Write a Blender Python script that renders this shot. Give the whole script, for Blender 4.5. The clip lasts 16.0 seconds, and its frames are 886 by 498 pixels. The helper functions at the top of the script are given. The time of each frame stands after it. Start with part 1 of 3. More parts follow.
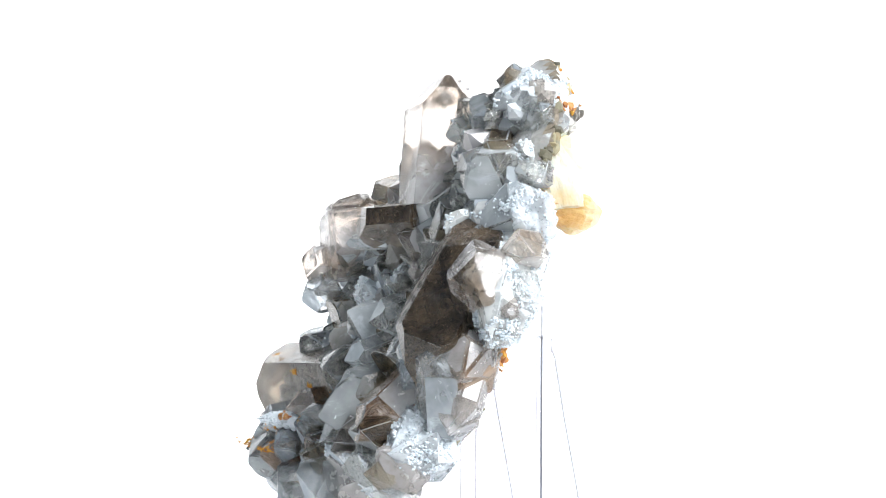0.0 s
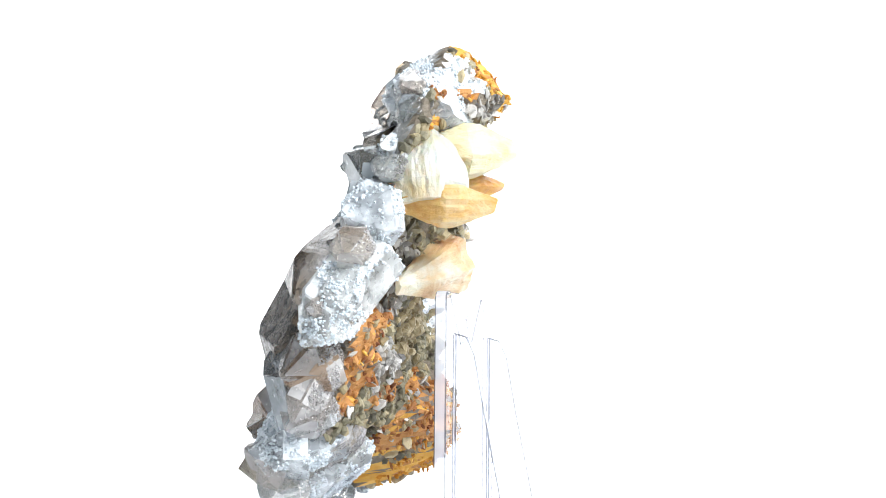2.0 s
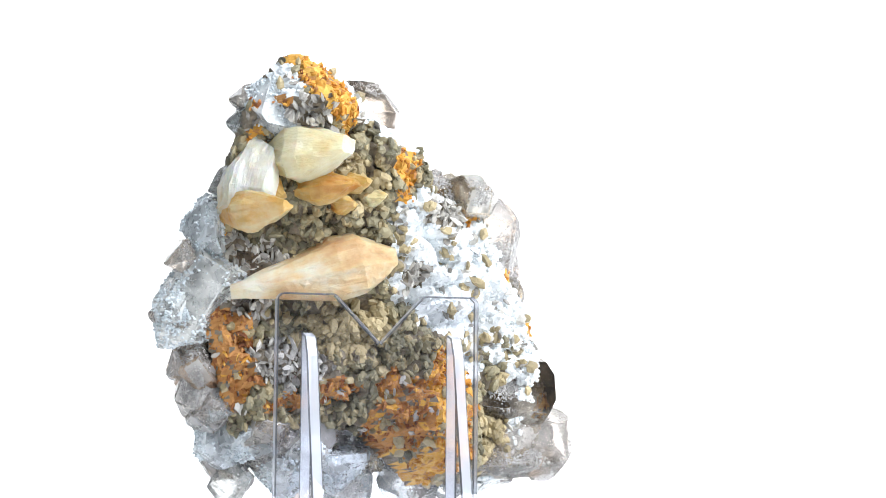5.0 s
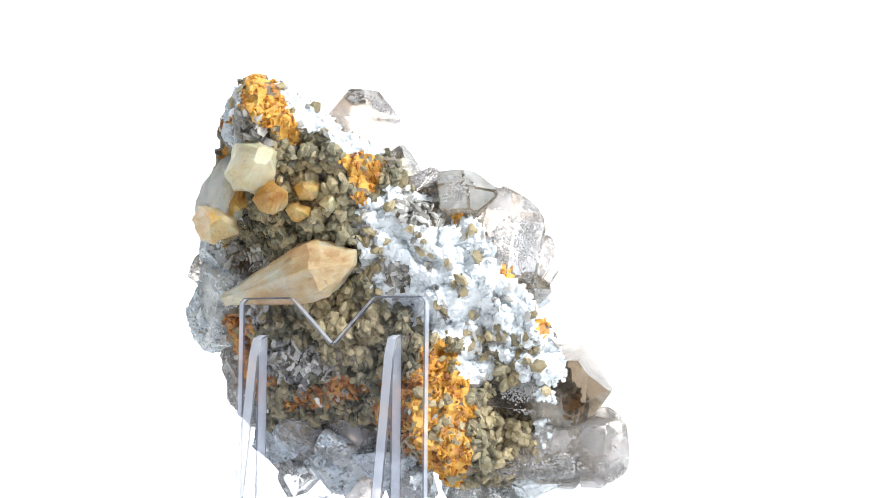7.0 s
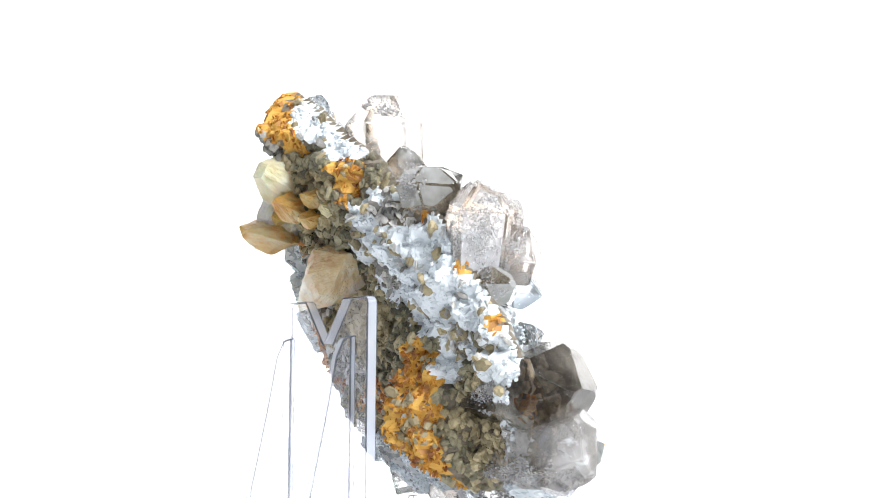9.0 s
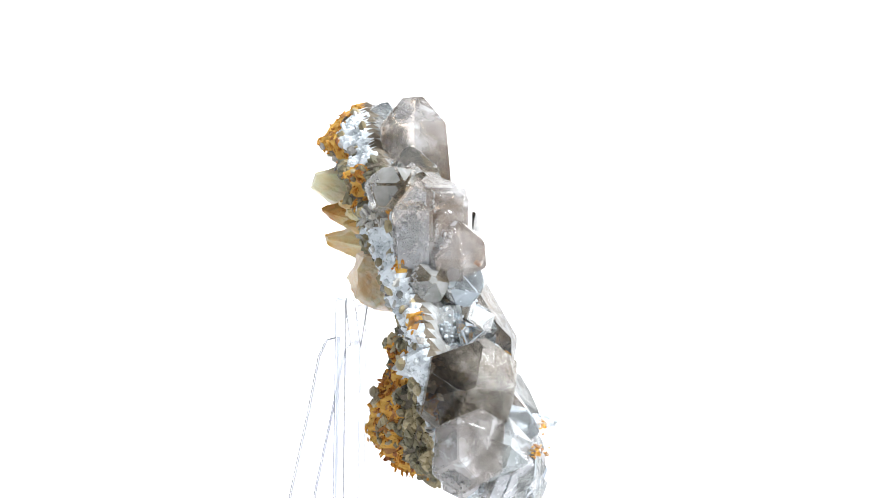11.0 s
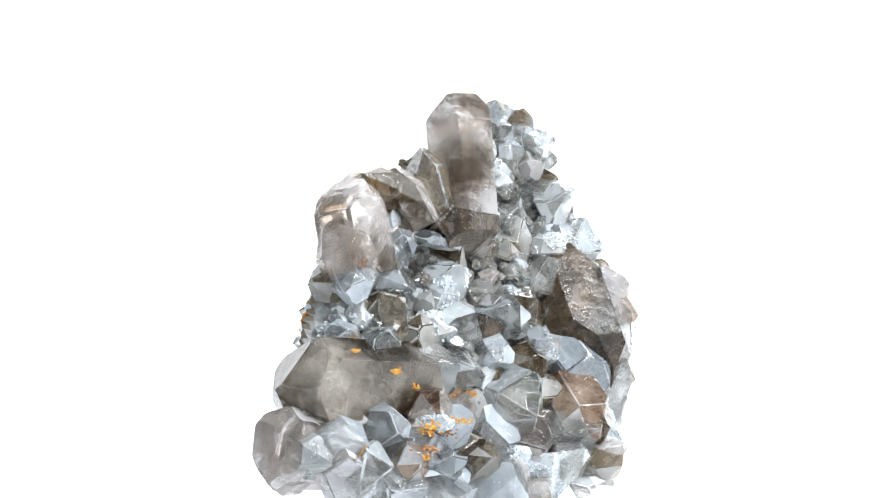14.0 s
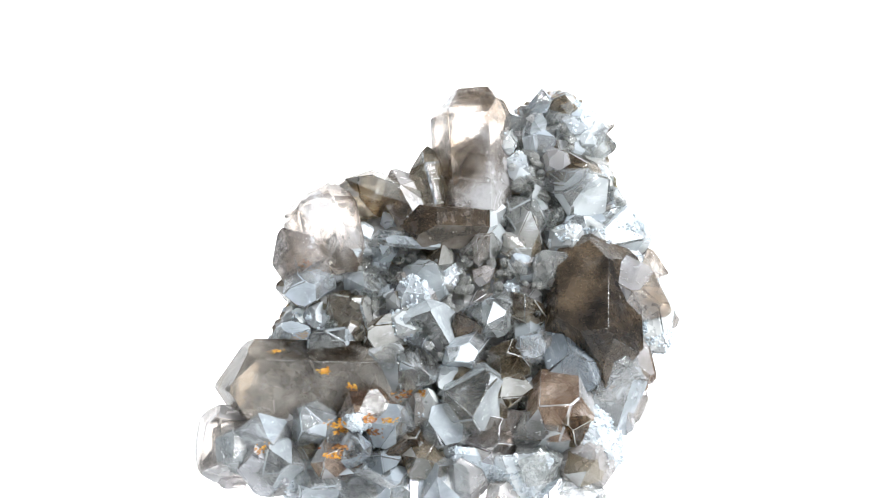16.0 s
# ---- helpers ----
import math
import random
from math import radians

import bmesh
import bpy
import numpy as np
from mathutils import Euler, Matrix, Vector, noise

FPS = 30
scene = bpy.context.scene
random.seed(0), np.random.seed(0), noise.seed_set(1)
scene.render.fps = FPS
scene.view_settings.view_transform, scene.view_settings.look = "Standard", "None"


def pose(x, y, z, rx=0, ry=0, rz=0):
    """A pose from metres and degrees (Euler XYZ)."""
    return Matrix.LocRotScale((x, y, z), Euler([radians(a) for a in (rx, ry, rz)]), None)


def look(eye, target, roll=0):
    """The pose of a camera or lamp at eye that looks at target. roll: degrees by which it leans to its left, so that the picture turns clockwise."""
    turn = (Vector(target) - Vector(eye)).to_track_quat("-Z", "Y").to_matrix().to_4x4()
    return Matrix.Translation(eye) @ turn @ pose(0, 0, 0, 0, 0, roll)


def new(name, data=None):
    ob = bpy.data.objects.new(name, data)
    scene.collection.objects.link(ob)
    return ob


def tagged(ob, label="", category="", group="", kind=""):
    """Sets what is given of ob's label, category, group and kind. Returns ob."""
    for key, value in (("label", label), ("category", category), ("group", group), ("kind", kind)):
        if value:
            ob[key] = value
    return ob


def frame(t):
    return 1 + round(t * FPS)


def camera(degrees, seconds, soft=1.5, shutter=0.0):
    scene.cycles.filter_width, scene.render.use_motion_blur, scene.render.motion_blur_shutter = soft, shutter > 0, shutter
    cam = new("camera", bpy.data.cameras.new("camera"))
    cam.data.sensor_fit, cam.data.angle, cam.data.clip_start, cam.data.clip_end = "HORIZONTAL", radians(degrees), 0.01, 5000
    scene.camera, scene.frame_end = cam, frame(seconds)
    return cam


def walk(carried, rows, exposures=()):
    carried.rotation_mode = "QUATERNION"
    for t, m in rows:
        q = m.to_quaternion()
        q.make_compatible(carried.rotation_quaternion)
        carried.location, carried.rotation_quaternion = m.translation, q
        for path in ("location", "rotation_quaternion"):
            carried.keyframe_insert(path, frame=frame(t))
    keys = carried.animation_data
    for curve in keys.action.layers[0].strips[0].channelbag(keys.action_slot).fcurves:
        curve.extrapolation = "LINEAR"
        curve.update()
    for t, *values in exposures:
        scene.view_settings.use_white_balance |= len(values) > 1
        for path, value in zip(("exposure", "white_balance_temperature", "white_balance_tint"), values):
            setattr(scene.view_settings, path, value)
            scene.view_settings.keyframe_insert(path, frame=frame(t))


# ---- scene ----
# A quartz specimen on a clear stand turns once round before a fixed camera.
cam = camera(29.87, 16.0, soft=0.9)
EYE = Vector((0.0, -0.44, 0.055))
AIM = EYE + Vector((math.sin(radians(0.99)), math.cos(radians(0.99)), math.tan(radians(4.66))))
walk(cam, [(0.0, look(EYE, AIM, 0.5)), (16.0, look(EYE, AIM, 0.5))])

# ---- light: white glowing backdrop, pale surroundings, one cool window lamp ----
world = bpy.data.worlds.new("surroundings")
scene.world = world
world.use_nodes = True
world.node_tree.nodes["Background"].inputs[0].default_value = (0.76, 0.87, 1.0, 1)
world.node_tree.nodes["Background"].inputs[1].default_value = 0.34
key = bpy.data.lights.new("window_light", "AREA")
key.shape, key.size, key.size_y = "RECTANGLE", 0.34, 0.38
key.energy, key.color = 14.0, (0.92, 0.96, 1.0)
new("window_light", key).matrix_world = look((0.47, -0.50, 0.64), (0, 0, 0.08))
scene.view_settings.exposure = 0.0


# ---- materials ----
def material(name):
    m = bpy.data.materials.new(name)
    m.use_nodes = True
    return m, m.node_tree.nodes, m.node_tree.links, m.node_tree.nodes["Principled BSDF"]


def noise_node(n, l, scale, detail=4.0, rough=0.55, seed=None):
    co = n.new("ShaderNodeTexCoord")
    t = n.new("ShaderNodeTexNoise")
    t.inputs["Scale"].default_value, t.inputs["Detail"].default_value, t.inputs["Roughness"].default_value = scale, detail, rough
    if seed is None:
        l.new(co.outputs["Object"], t.inputs["Vector"])
    else:
        add = n.new("ShaderNodeVectorMath")
        info = n.new("ShaderNodeObjectInfo")
        mul = n.new("ShaderNodeMath")
        mul.operation = "MULTIPLY"
        mul.inputs[1].default_value = seed
        l.new(info.outputs["Random"], mul.inputs[0])
        l.new(co.outputs["Object"], add.inputs[0])
        l.new(mul.outputs[0], add.inputs[1])
        l.new(add.outputs[0], t.inputs["Vector"])
    return t


def ramp(n, l, source, stops):
    r = n.new("ShaderNodeValToRGB")
    while len(r.color_ramp.elements) < len(stops):
        r.color_ramp.elements.new(0.5)
    for e, (p, c) in zip(r.color_ramp.elements, stops):
        e.position, e.color = p, (*c, 1) if len(c) == 3 else c
    l.new(source, r.inputs[0])
    return r


def bump(n, l, shader, source, strength, distance):
    b = n.new("ShaderNodeBump")
    b.inputs["Strength"].default_value, b.inputs["Distance"].default_value = strength, distance
    l.new(source, b.inputs["Height"])
    l.new(b.outputs[0], shader.inputs["Normal"])


def quartz_material(name, low, high, clear_lo, clear_hi, rough, ior=1.5, veil=140.0, healed=0.5, bands=(0.36, 0.62)):
    """Cloudy quartz: milky veils and healed fractures in clear crystal, growth relief on wavy faces."""
    m, n, l, p = material(name)
    t = noise_node(n, l, veil, 5.0, 0.6, seed=3.0)
    c = ramp(n, l, t.outputs[0], [(bands[0], low), (bands[1], high)])
    tint = n.new("ShaderNodeMix")
    tint.data_type, tint.blend_type = "RGBA", "MULTIPLY"
    info = n.new("ShaderNodeObjectInfo")
    l.new(info.outputs["Random"], tint.inputs["Factor"])
    l.new(c.outputs[0], tint.inputs["A"])
    tint.inputs["B"].default_value = (0.95, 0.90, 0.83, 1)
    crack = noise_node(n, l, 95.0, 7.0, 0.68, seed=9.0)
    crack.inputs["Distortion"].default_value = 1.6
    mask = ramp(n, l, crack.outputs[0], [(0.55, (0.0,) * 3), (0.68, (healed,) * 3)])
    white = n.new("ShaderNodeMix")
    white.data_type = "RGBA"
    l.new(mask.outputs[0], white.inputs["Factor"])
    l.new(tint.outputs["Result"], white.inputs["A"])
    white.inputs["B"].default_value = (0.84, 0.89, 0.93, 1)
    l.new(white.outputs["Result"], p.inputs["Base Color"])
    w = ramp(n, l, t.outputs[0], [(0.40, (clear_hi,) * 3), (0.66, (clear_lo,) * 3)])
    cloud = n.new("ShaderNodeMath")
    cloud.operation = "MULTIPLY_ADD"
    cloud.inputs[1].default_value, cloud.inputs[2].default_value = -0.75, 1.0
    l.new(mask.outputs[0], cloud.inputs[0])
    through_it = n.new("ShaderNodeMath")
    through_it.operation = "MULTIPLY"
    l.new(w.outputs[0], through_it.inputs[0])
    l.new(cloud.outputs[0], through_it.inputs[1])
    l.new(through_it.outputs[0], p.inputs["Transmission Weight"])
    fine = noise_node(n, l, 420.0, 3.0, 0.6, seed=5.0)
    r = ramp(n, l, fine.outputs[0], [(0.35, (rough * 0.4,) * 3), (0.7, (rough * 1.8,) * 3)])
    l.new(r.outputs[0], p.inputs["Roughness"])
    p.inputs["IOR"].default_value = ior
    p.inputs["Specular IOR Level"].default_value = 0.6
    relief = n.new("ShaderNodeMath")
    relief.operation = "MULTIPLY_ADD"
    relief.inputs[1].default_value = 2.2
    l.new(crack.outputs[0], relief.inputs[0])
    l.new(fine.outputs[0], relief.inputs[2])
    bump(n, l, p, relief.outputs[0], 0.22, 0.0006)
    return m


QUARTZ = {
    "clear": quartz_material("clear_quartz", (0.72, 0.76, 0.77), (0.89, 0.92, 0.94), 0.7, 0.98, 0.05, veil=38.0),
    "pale": quartz_material("pale_quartz", (0.76, 0.66, 0.58), (0.90, 0.87, 0.88), 0.6, 0.95, 0.08, veil=40.0),
    "smoky": quartz_material("smoky_quartz", (0.31, 0.205, 0.10), (0.72, 0.63, 0.49), 0.75, 0.97, 0.05, veil=36.0, healed=0.35),
    "deep": quartz_material("deep_smoky_quartz", (0.10, 0.07, 0.042), (0.74, 0.68, 0.61), 0.7, 0.95, 0.12, veil=42.0, healed=0.16, bands=(0.46, 0.66)),
    "amber": quartz_material("iron_tinted_quartz", (0.44, 0.20, 0.09), (0.74, 0.56, 0.42), 0.6, 0.95, 0.06, veil=45.0),
    "rose": quartz_material("rosy_quartz", (0.66, 0.50, 0.37), (0.90, 0.87, 0.86), 0.6, 0.95, 0.10, veil=45.0),
    "dark": quartz_material("dark_smoky_quartz", (0.04, 0.026, 0.014), (0.17, 0.12, 0.075), 0.4, 0.85, 0.22, veil=60.0, healed=0.05),
    "frost": quartz_material("frosted_quartz", (0.70, 0.75, 0.79), (0.88, 0.92, 0.95), 0.3, 0.75, 0.28, veil=160.0),
}
ETCHED = {
    "clear": quartz_material("etched_quartz_face", (0.56, 0.63, 0.69), (0.78, 0.85, 0.91), 0.3, 0.7, 0.16, veil=32.0),
    "pale": quartz_material("etched_pale_face", (0.64, 0.63, 0.64), (0.80, 0.80, 0.83), 0.25, 0.6, 0.22, veil=60.0),
    "smoky": quartz_material("etched_smoky_face", (0.50, 0.48, 0.44), (0.70, 0.71, 0.70), 0.4, 0.8, 0.14, veil=32.0),
    "deep": quartz_material("etched_deep_face", (0.34, 0.31, 0.28), (0.58, 0.57, 0.55), 0.3, 0.7, 0.18, veil=60.0),
    "amber": quartz_material("etched_iron_tinted_face", (0.62, 0.56, 0.52), (0.76, 0.76, 0.77), 0.4, 0.75, 0.18, veil=45.0),
    "rose": quartz_material("etched_rosy_face", (0.58, 0.54, 0.52), (0.74, 0.73, 0.75), 0.3, 0.65, 0.2, veil=45.0),
    "dark": quartz_material("etched_dark_face", (0.10, 0.085, 0.07), (0.30, 0.27, 0.24), 0.3, 0.6, 0.16, veil=80.0, healed=0.1),
    "frost": quartz_material("etched_frosted_face", (0.66, 0.73, 0.78), (0.88, 0.92, 0.95), 0.0, 0.35, 0.35, veil=200.0),
}


CHIPPED = quartz_material("chipped_quartz_edge", (0.56, 0.62, 0.66), (0.80, 0.84, 0.87), 0.5, 0.85, 0.25, veil=150.0)


def calcite_material(name, low, mid, high, clear):
    """Frosted calcite with fibrous streaks along the crystal and iron-tinted patches."""
    m, n, l, p = material(name)
    co = n.new("ShaderNodeTexCoord")
    fibre = n.new("ShaderNodeVectorMath")
    fibre.operation = "MULTIPLY"
    fibre.inputs[1].default_value = (1, 1, 0.13)
    l.new(co.outputs["Object"], fibre.inputs[0])
    streak = n.new("ShaderNodeTexNoise")
    streak.inputs["Scale"].default_value, streak.inputs["Detail"].default_value, streak.inputs["Roughness"].default_value = 420.0, 6.0, 0.65
    l.new(fibre.outputs[0], streak.inputs["Vector"])
    t = noise_node(n, l, 75.0, 5.0, 0.6, seed=2.0)
    mix = n.new("ShaderNodeMath")
    mix.operation = "MULTIPLY_ADD"
    mix.inputs[1].default_value = 0.2
    l.new(streak.outputs[0], mix.inputs[0])
    part_of = n.new("ShaderNodeMath")
    part_of.operation = "MULTIPLY"
    part_of.inputs[1].default_value = 0.82
    l.new(t.outputs[0], part_of.inputs[0])
    l.new(part_of.outputs[0], mix.inputs[2])
    c = ramp(n, l, mix.outputs[0], [(0.36, low), (0.5, mid), (0.64, high)])
    l.new(c.outputs[0], p.inputs["Base Color"])
    p.inputs["Transmission Weight"].default_value = clear
    p.inputs["Roughness"].default_value = 0.3
    p.inputs["IOR"].default_value = 1.5
    p.inputs["Subsurface Weight"].default_value = 0.4
    p.inputs["Subsurface Radius"].default_value = (1.0, 0.7, 0.4)
    p.inputs["Subsurface Scale"].default_value = 0.006
    bump(n, l, p, streak.outputs[0], 0.75, 0.0014)
    return m


HONEY = calcite_material("honey_calcite", (0.56, 0.23, 0.04), (0.75, 0.47, 0.15), (0.84, 0.72, 0.46), 0.32)
TAN = calcite_material("tan_calcite", (0.58, 0.29, 0.11), (0.78, 0.57, 0.31), (0.88, 0.83, 0.70), 0.32)
LEMON = calcite_material("pale_yellow_calcite", (0.72, 0.50, 0.20), (0.80, 0.70, 0.42), (0.88, 0.84, 0.64), 0.2)
CREAM = calcite_material("cream_calcite", (0.80, 0.60, 0.27), (0.87, 0.82, 0.66), (0.91, 0.91, 0.86), 0.4)


def earthy(name, stops, rough=0.75, scale=160.0, depth=0.0008):
    """Dull mineral crust: two scales of colour and a crumbly relief."""
    m, n, l, p = material(name)
    t = noise_node(n, l, scale, 6.0, 0.65, seed=4.0)
    geo = n.new("ShaderNodeNewGeometry")
    info = n.new("ShaderNodeObjectInfo")
    add = n.new("ShaderNodeMath")
    add.operation = "ADD"
    l.new(geo.outputs["Random Per Island"], add.inputs[0])
    l.new(info.outputs["Random"], add.inputs[1])
    frac = n.new("ShaderNodeMath")
    frac.operation = "FRACT"
    l.new(add.outputs[0], frac.inputs[0])
    mix = n.new("ShaderNodeMath")
    mix.operation = "MULTIPLY_ADD"
    mix.inputs[1].default_value = 0.45
    l.new(frac.outputs[0], mix.inputs[0])
    half = n.new("ShaderNodeMath")
    half.operation = "MULTIPLY"
    half.inputs[1].default_value = 0.75
    l.new(t.outputs[0], half.inputs[0])
    l.new(half.outputs[0], mix.inputs[2])
    c = ramp(n, l, mix.outputs[0], stops)
    l.new(c.outputs[0], p.inputs["Base Color"])
    p.inputs["Roughness"].default_value = rough
    fine = noise_node(n, l, 700.0, 5.0, 0.7)
    bump(n, l, p, fine.outputs[0], 0.5, depth)
    return m


CRUST = {
    "olive": earthy("olive_crust", [(0.2, (0.055, 0.046, 0.03)), (0.5, (0.155, 0.14, 0.088)), (0.75, (0.31, 0.27, 0.165))], 0.5),
    "cream": earthy("cream_crust", [(0.2, (0.16, 0.125, 0.075)), (0.5, (0.30, 0.24, 0.13)), (0.75, (0.47, 0.38, 0.22))], 0.5),
    "grey": earthy("grey_crust", [(0.2, (0.10, 0.09, 0.08)), (0.5, (0.33, 0.31, 0.28)), (0.75, (0.66, 0.63, 0.58))], 0.5),
    "white": earthy("white_crust", [(0.2, (0.34, 0.34, 0.32)), (0.42, (0.66, 0.69, 0.70)), (0.75, (0.86, 0.89, 0.91))], 0.4, 90.0),
    "orange": earthy("orange_crust", [(0.2, (0.13, 0.04, 0.01)), (0.42, (0.42, 0.155, 0.018)), (0.6, (0.60, 0.265, 0.03)), (0.8, (0.74, 0.44, 0.10))], 0.8, 110.0),
    "rust": earthy("rust_crust", [(0.2, (0.06, 0.022, 0.01)), (0.45, (0.26, 0.09, 0.028)), (0.75, (0.52, 0.25, 0.08))], 0.8, 110.0),
}
ROCK = earthy("matrix_rock", [(0.2, (0.03, 0.022, 0.014)), (0.5, (0.09, 0.07, 0.045)), (0.8, (0.24, 0.20, 0.15))], 0.8, 220.0, 0.0015)

ACRYLIC, an, al, ap = material("clear_acrylic")
an.remove(ap)
body = an.new("ShaderNodeBsdfTransparent")
body.inputs[0].default_value = (0.965, 0.968, 0.99, 1)
polish = an.new("ShaderNodeBsdfGlossy")
smear = noise_node(an, al, 60.0, 5.0, 0.7)
al.new(ramp(an, al, smear.outputs[0], [(0.45, (0.02,) * 3), (0.8, (0.2,) * 3)]).outputs[0], polish.inputs["Roughness"])
slant = an.new("ShaderNodeLayerWeight")
slant.inputs[0].default_value = 0.5
steep = an.new("ShaderNodeMath")
steep.operation = "POWER"
steep.inputs[1].default_value = 4.0
al.new(slant.outputs["Facing"], steep.inputs[0])
sheen = an.new("ShaderNodeMath")
sheen.operation = "MULTIPLY_ADD"
sheen.inputs[1].default_value, sheen.inputs[2].default_value = 0.28, 0.025
al.new(steep.outputs[0], sheen.inputs[0])
skin = an.new("ShaderNodeMixShader")
al.new(sheen.outputs[0], skin.inputs[0])
al.new(body.outputs[0], skin.inputs[1])
al.new(polish.outputs[0], skin.inputs[2])
al.new(skin.outputs[0], an["Material Output"].inputs["Surface"])

SAWN, sn, sl, sp = material("sawn_acrylic_edge")
sp.inputs["Base Color"].default_value = (0.84, 0.87, 0.97, 1)
sp.inputs["Roughness"].default_value = 0.25
see = sn.new("ShaderNodeBsdfTransparent")
see.inputs[0].default_value = (0.97, 0.98, 1.0, 1)
half_clear = sn.new("ShaderNodeMixShader")
half_clear.inputs[0].default_value = 0.42
sl.new(see.outputs[0], half_clear.inputs[1])
sl.new(sp.outputs[0], half_clear.inputs[2])
sl.new(half_clear.outputs[0], sn["Material Output"].inputs["Surface"])

# dark colour on the bevels imitates the refracted dark outlines of clear acrylic
RIM, rn, rl, rp = material("darkened_acrylic_edge")
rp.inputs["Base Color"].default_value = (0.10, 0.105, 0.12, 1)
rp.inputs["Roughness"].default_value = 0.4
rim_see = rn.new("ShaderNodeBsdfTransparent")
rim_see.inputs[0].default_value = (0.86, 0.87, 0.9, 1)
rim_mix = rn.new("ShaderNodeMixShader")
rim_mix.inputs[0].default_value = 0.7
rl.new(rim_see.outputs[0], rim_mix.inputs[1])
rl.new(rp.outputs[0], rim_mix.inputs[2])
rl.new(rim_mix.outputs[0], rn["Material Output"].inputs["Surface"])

PAPER, pn, pl, pp = material("white_paper")
pp.inputs["Roughness"].default_value = 0.7
sheet = noise_node(pn, pl, 500.0, 3.0)
pl.new(ramp(pn, pl, sheet.outputs[0], [(0.3, (0.80,) * 3), (0.7, (0.86,) * 3)]).outputs[0], pp.inputs["Base Color"])

# emission replaces the lights on the white backdrop, keeping it pure white
GLOW, gn, gl, gp = material("self_glowing_backdrop")
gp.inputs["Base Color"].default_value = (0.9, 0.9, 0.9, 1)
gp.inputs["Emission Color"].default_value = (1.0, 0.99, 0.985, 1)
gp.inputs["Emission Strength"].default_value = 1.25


# ---- shared builders (lengths in millimetres) ----
MM = 0.001


def mesh_of(name, bm, mat):
    me = bpy.data.meshes.new(name)
    bm.to_mesh(me)
    bm.free()
    me.materials.append(mat)
    return me


def part(name, bm, mat, parent, label=""):
    ob = new(name, mesh_of(name, bm, mat))
    ob.parent = parent
    return tagged(ob, label)


def box(bm, lo, hi):
    r = bmesh.ops.create_cube(bm, size=1)
    for v in r["verts"]:
        v.co = Vector([lo[i] + (hi[i] - lo[i]) * (v.co[i] + 0.5) for i in range(3)])
    return r["verts"]


def prism(bm, outline, thick):
    """Extrudes an outline in the xz plane along +y."""
    f = bm.faces.new([bm.verts.new((x, 0, z)) for x, z in outline])
    r = bmesh.ops.extrude_face_region(bm, geom=[f])
    bmesh.ops.translate(bm, vec=(0, thick, 0), verts=[v for v in r["geom"] if isinstance(v, bmesh.types.BMVert)])
    bmesh.ops.recalc_face_normals(bm, faces=bm.faces[:])


def solid(planes, keep=None):
    """The convex solid inside half-spaces (normal, distance), with softened edges."""
    n = np.array([p[0] for p in planes], float)
    d = np.array([p[1] for p in planes], float)
    bm = bmesh.new()
    pts = []
    k = len(planes)
    for i in range(k):
        for j in range(i + 1, k):
            for h in range(j + 1, k):
                a = n[[i, j, h]]
                if abs(np.linalg.det(a)) < 1e-4:
                    continue
                p = np.linalg.solve(a, d[[i, j, h]])
                if (n @ p <= d + 1e-6).all() and not any(np.abs(p - o).max() < 1e-4 for o in pts):
                    pts.append(p)
    for p in pts:
        bm.verts.new(p)
    bmesh.ops.convex_hull(bm, input=bm.verts[:])
    bmesh.ops.dissolve_limit(bm, angle_limit=radians(1.5), verts=bm.verts[:], edges=bm.edges[:])
    return bm


chip_rnd = random.Random(8)


